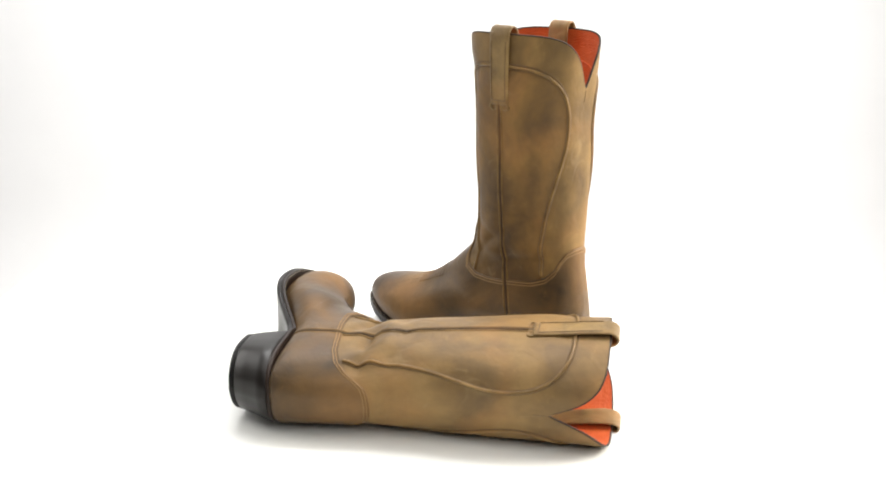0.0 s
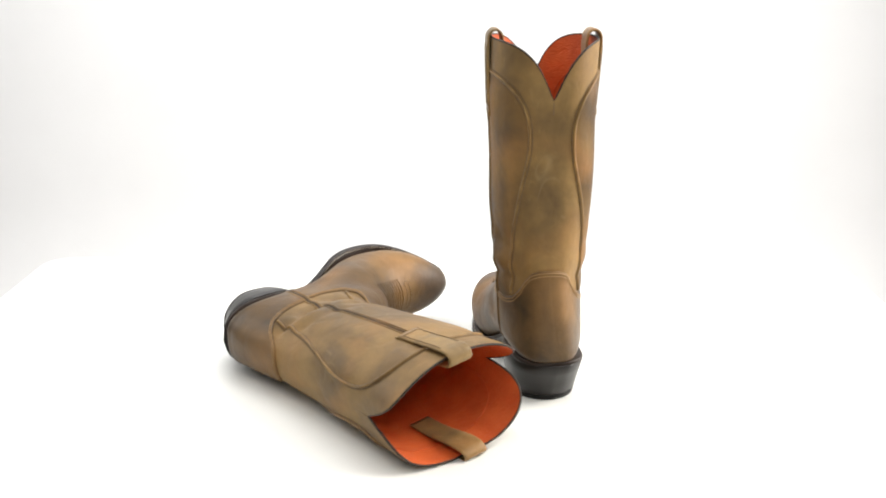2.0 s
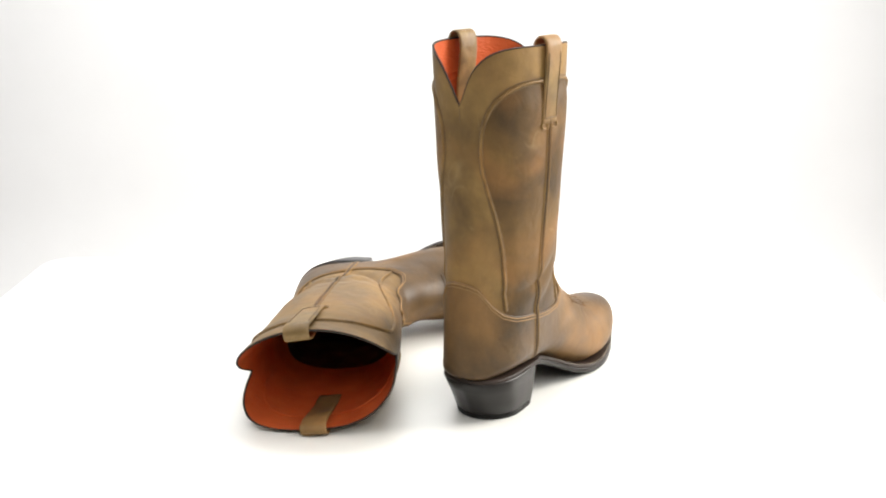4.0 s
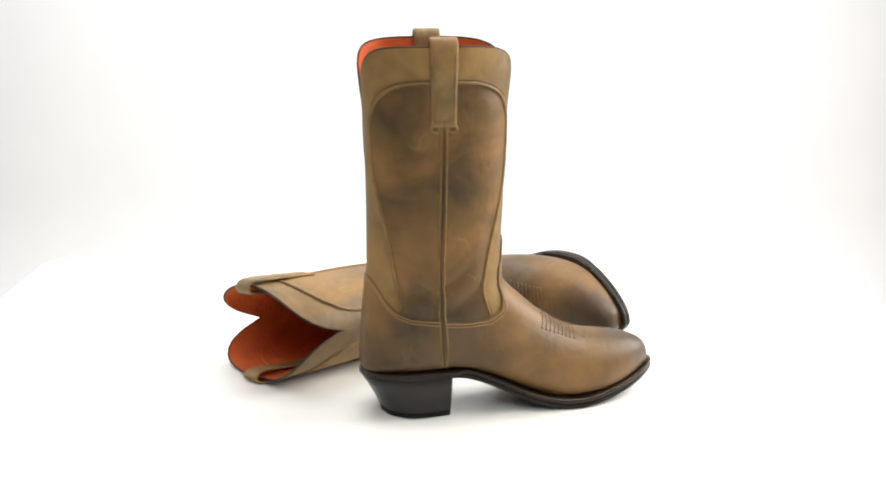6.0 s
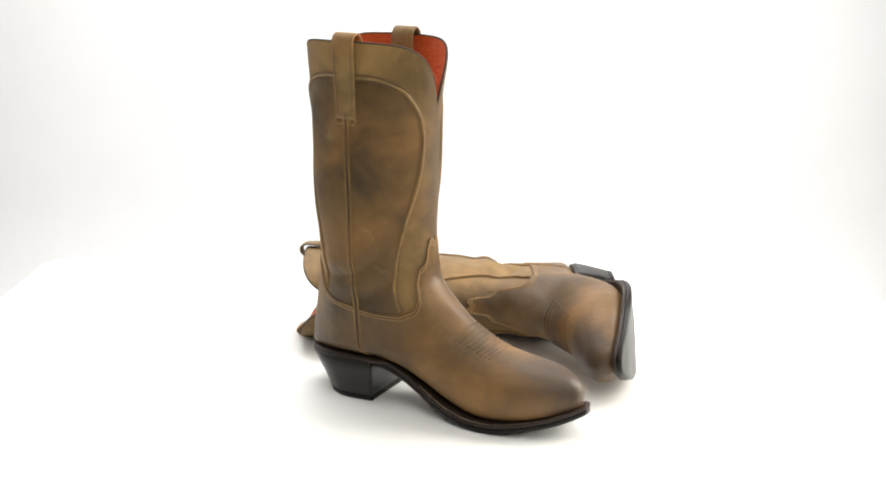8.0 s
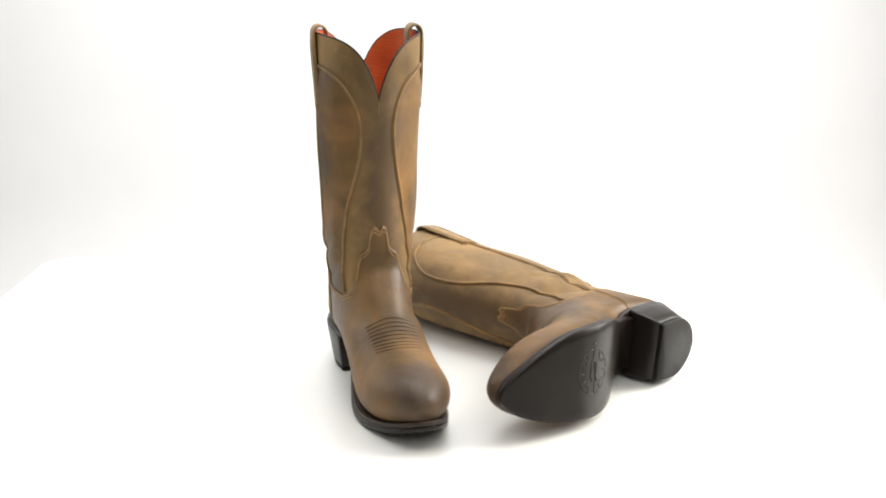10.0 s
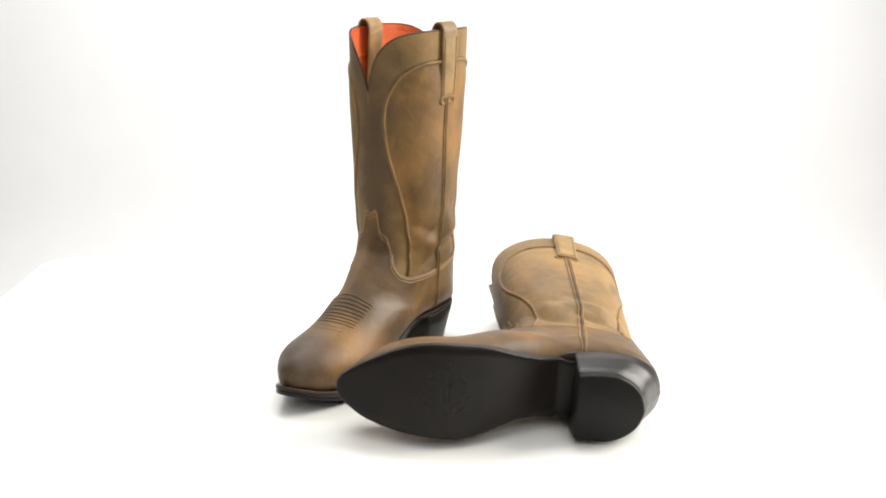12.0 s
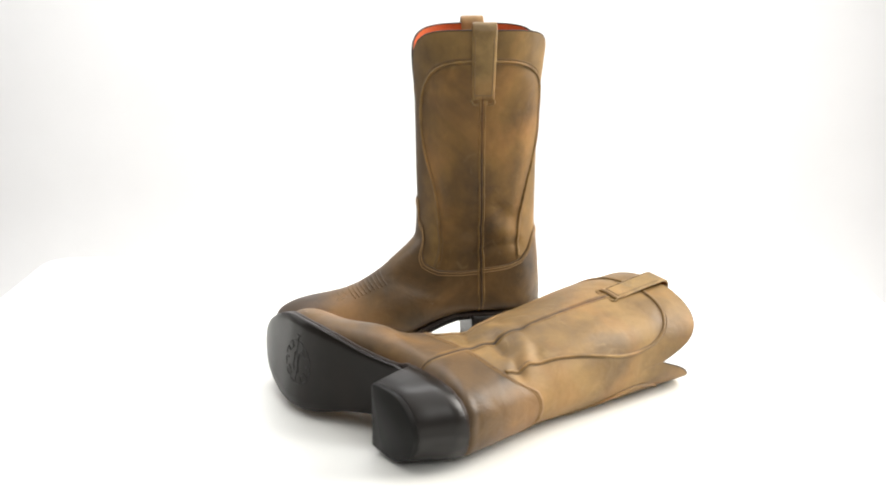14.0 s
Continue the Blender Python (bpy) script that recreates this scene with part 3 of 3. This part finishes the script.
    # pull straps
    for sign in (1, -1):
        strap = add("pull_strap", strap_band(sign), STRAP, None, "folded leather pull strap")
        edge = []
        zs = np.linspace(288, 346, 30)
        for d in (-7.6, 7.6):
            u = level(np.full(30, 90.0 * sign), zs)
            edge.append(tube(shell(u, 90 * sign + d / 1.16 + 0 * u, 3.5 + 0.7 * smoothstep((zs - 276) / 60)), 0.42, 5))
        d = np.linspace(-7.6, 7.6, 12)
        u = level(np.full(12, 90.0 * sign), np.full(12, 288.0))
        edge.append(tube(shell(u, 90 * sign + d / 1.16, 3.5), 0.42, 5))
        add("stitching", joined(edge), THREAD, strap)
        tab = []
        for zz in (284.5, 283, 280.5, 278.5, 277.5):
            wide = 5.2 if zz > 278 else 4.4
            d = np.array([-1, -.8, 0, .8, 1]) * wide / 1.16
            u = level(np.full(5, 90.0 * sign), np.full(5, zz))
            thick = 3.0 if zz > 278 else 2.0
            tab.append(np.vstack([shell(u, 90 * sign + d, np.array([.4, .85, 1, .85, .4]) * thick, crease), shell(u, 90 * sign + d, 0.0, crease)[::-1]]))
        add("strap_tab", swept(tab), STRAP, strap, "tucked strap end")
        for d in (-1, 1):  # the two rolled corners of the tucked end
            a = np.radians(np.arange(0, 360, 24))
            u = level(np.full(15, 90.0 * sign), 281.5 + 3.4 * np.sin(a))
            add("rolled_corner", tube(shell(u, 90 * sign + (d * 5.6 + 3.4 * np.cos(a)) / 1.0, 1.9 + 0.8 * np.cos(a) * d, crease), 1.25, 6, True), STRAP, strap)

    # welt, outsole, heel
    welt = add("welt", slab(0.3, 0.8, -3.0, 3.6), EDGE, None, "dark leather welt")
    half = curve(OUTLINE, 160)
    half = half[half[:, 0] > 60]
    line = np.vstack([np.column_stack([half[:, 0] - 1.6 * smoothstep((half[:, 0] - 190) / 30), np.maximum(half[:, 1] - 1.2, 0)])[::-1], np.column_stack([half[:, 0] - 1.6 * smoothstep((half[:, 0] - 190) / 30), -np.maximum(half[:, 1] - 1.2, 0)])[1:]])
    line = np.column_stack([line[:, 0], line[:, 1] + bend(line[:, 0], sole_height(line[:, 0])), sole_height(line[:, 0]) + 0.8])
    add("stitching", dashes(line, 2.0, 1.7, 0.34), PALE, welt, "pale welt stitches")
    sole = add("outsole", slab(0.3, -3.0, -8.4), SOLE, None, "black leather outsole")
    heel = add("heel", heel_block(43.2, 5.3), HEEL, None, "black polished stacked heel")
    add("heel_cap", heel_block(5.2, 0.0, 0.5), RUBBER, heel, "black rubber heel cap")
    # stamped round mark on the sole: plain arcs and bars
    pieces = []

    def flat(cx, cy, line, radius):
        q = np.asarray(line, float) + (cx, cy)
        pieces.append(tube(np.column_stack([q[:, 0], q[:, 1] + bend(q[:, 0], sole_height(q[:, 0])), sole_height(q[:, 0]) - 8.4]), radius, 5))

    for a0 in range(0, 360, 30):
        for rad in (20.5, 14.0)[: 1 + (a0 // 30) % 3 % 2]:
            a = np.radians(np.linspace(a0 + 3, a0 + 25, 6))
            flat(122, -1, np.stack([rad * np.cos(a), rad * np.sin(a)], -1), 0.55)
        a = math.radians(a0)
        flat(122, -1, np.outer(np.linspace(14, 20.5, 4), (math.cos(a), math.sin(a))), 0.55)
    for lx in (-3, 4):
        flat(122 + lx, -1, [(-1, -9), (0, -3), (1, 3), (-1, 9)], 0.8)
    flat(121, -2, [(0, -24), (1.5, -10), (-1, 6), (1, 16)], 0.55)
    flat(121, -27, [(-2, 0), (0, 1), (2, 0)], 0.9)
    add("stamped_mark", joined(pieces), STAMP, sole, "round stamped mark pressed into the sole")
    return ob


# ---- the place ----
def slab_object(name, outline, z0, z1, mat, label, category="", kind="structure", bevel=0.004):
    bm = bmesh.new()
    low = [bm.verts.new((x, y, z0)) for x, y in outline]
    face = bm.faces.new(low)
    up = bmesh.ops.extrude_face_region(bm, geom=[face])
    bmesh.ops.translate(bm, verts=[g for g in up["geom"] if isinstance(g, bmesh.types.BMVert)], vec=(0, 0, z1 - z0))
    bmesh.ops.recalc_face_normals(bm, faces=bm.faces)
    if bevel:
        bmesh.ops.bevel(bm, geom=[e for e in bm.edges if abs(e.verts[0].co.z - e.verts[1].co.z) < 1e-6 and e.verts[0].co.z > z1 - 1e-5], offset=bevel, segments=3, affect="EDGES")
    me = bpy.data.meshes.new(name)
    bm.to_mesh(me)
    bm.free()
    me.materials.append(mat)
    return tagged(new(name, me), label, category, kind=kind)


def rounded(x0, x1, y0, y1, r, n=6):
    out = []
    for cx, cy, a0 in ((x1 - r, y1 - r, 0), (x0 + r, y1 - r, 90), (x0 + r, y0 + r, 180), (x1 - r, y0 + r, 270)):
        out += [(cx + r * math.cos(radians(a0 + 90 * k / n)), cy + r * math.sin(radians(a0 + 90 * k / n))) for k in range(n + 1)]
    return out


table = slab_object("table", rounded(-0.575, 0.548, -0.75, 0.425, 0.045), -0.03, 0.0, TABLE, "white glossy table top with rounded corners", "table", "structure")
for lx in (-0.50, 0.473):
    for ly in (-0.68, 0.35):
        bm = bmesh.new()
        bmesh.ops.create_cone(bm, cap_ends=True, segments=20, radius1=0.018, radius2=0.024, depth=0.72)
        bmesh.ops.translate(bm, verts=bm.verts, vec=(lx, ly, -0.39))
        me = bpy.data.meshes.new("leg")
        bm.to_mesh(me)
        bm.free()
        me.materials.append(TABLE)
        part("leg", me, table)
slab_object("floor", [(-2.2, -2.4), (2.2, -2.4), (2.2, 2.0), (-2.2, 2.0)], -0.85, -0.75, WALL, "grey studio floor", bevel=0)
slab_object("ceiling", [(-2.2, -2.4), (2.2, -2.4), (2.2, 2.0), (-2.2, 2.0)], 2.2, 2.3, WALL, "grey studio ceiling", bevel=0)
for name, x0, x1, y0, y1 in (("wall_west", -2.3, -2.2, -2.5, 2.1), ("wall_east", 2.2, 2.3, -2.5, 2.1), ("wall_north", -2.2, 2.2, 2.0, 2.1), ("wall_south", -2.2, 2.2, -2.5, -2.4)):
    slab_object(name, [(x0, y0), (x1, y0), (x1, y1), (x0, y1)], -0.75, 2.2, WALL, "plain grey studio wall", bevel=0)


def paper_backdrop():
    """White paper hung behind the table and swept forward over the floor."""
    prof = [(1.80, 2.1), (1.80, 0.0)] + [(1.80 - 0.5 * (1 - math.cos(radians(a))), -0.24 - 0.5 * math.sin(radians(a))) for a in range(0, 91, 10)] + [(0.7, -0.74)]
    bm = bmesh.new()
    rows = [[bm.verts.new((x, y + d, z + d)) for y, z in prof] for d in (0, 0.004) for x in (-1.35, 1.35)]
    for a, b in ((rows[0], rows[1]), (rows[2], rows[3])):
        for i in range(len(prof) - 1):
            bm.faces.new((a[i], a[i + 1], b[i + 1], b[i])).smooth = True
    me = bpy.data.meshes.new("backdrop")
    bm.to_mesh(me)
    bm.free()
    me.materials.append(PAPER)
    return tagged(new("backdrop", me), "white paper backdrop hung behind the table", kind="structure")


paper_backdrop()

STANDING = pose(0.0777, 0.0429, 0.0, 0, 0, 143.2)
LYING = Matrix(((0.1628, -0.0528, 0.9852, -0.2003), (0.9846, -0.0550, -0.1653, -0.0839), (0.0630, 0.9970, 0.0443, 0.0382), (0, 0, 0, 1)))
LYING = Matrix.Translation(LYING.translation) @ LYING.to_quaternion().to_matrix().to_4x4()
standing_boot = boot(STANDING, 1, 0.6, "tan and brown waxed leather western boot, standing upright")
lying_boot = boot(LYING, -1, 0.8, "tan-brown waxed leather western boot lying on its side", True)

# the turn of the stand under the boots: seconds, degrees
TURN = [(0.0, 0.0), (0.5, -10.5), (1.0, -21.1), (1.5, -31.7), (2.0, -42.3), (2.5, -52.9), (3.0, -63.5), (3.5, -74.4), (4.0, -85.1),
        (4.5, -95.8), (5.0, -106.4), (5.5, -117.0), (6.0, -127.7), (6.5, -138.4), (7.0, -149.0), (7.5, -159.7), (8.0, -170.4), (8.5, -181.2),
        (9.0, -192.0), (9.5, -203.0), (10.0, -214.2), (10.5, -225.5), (11.0, -236.7), (11.5, -248.5), (12.0, -260.6), (12.5, -273.2), (13.0, -286.2), (13.5, -299.1), (14.0, -311.1)]


def motions():
    for ob, m in ((standing_boot, STANDING), (lying_boot, LYING)):
        walk(ob, [(t, pose(0, 0, 0, 0, 0, a) @ m) for t, a in TURN])


motions()
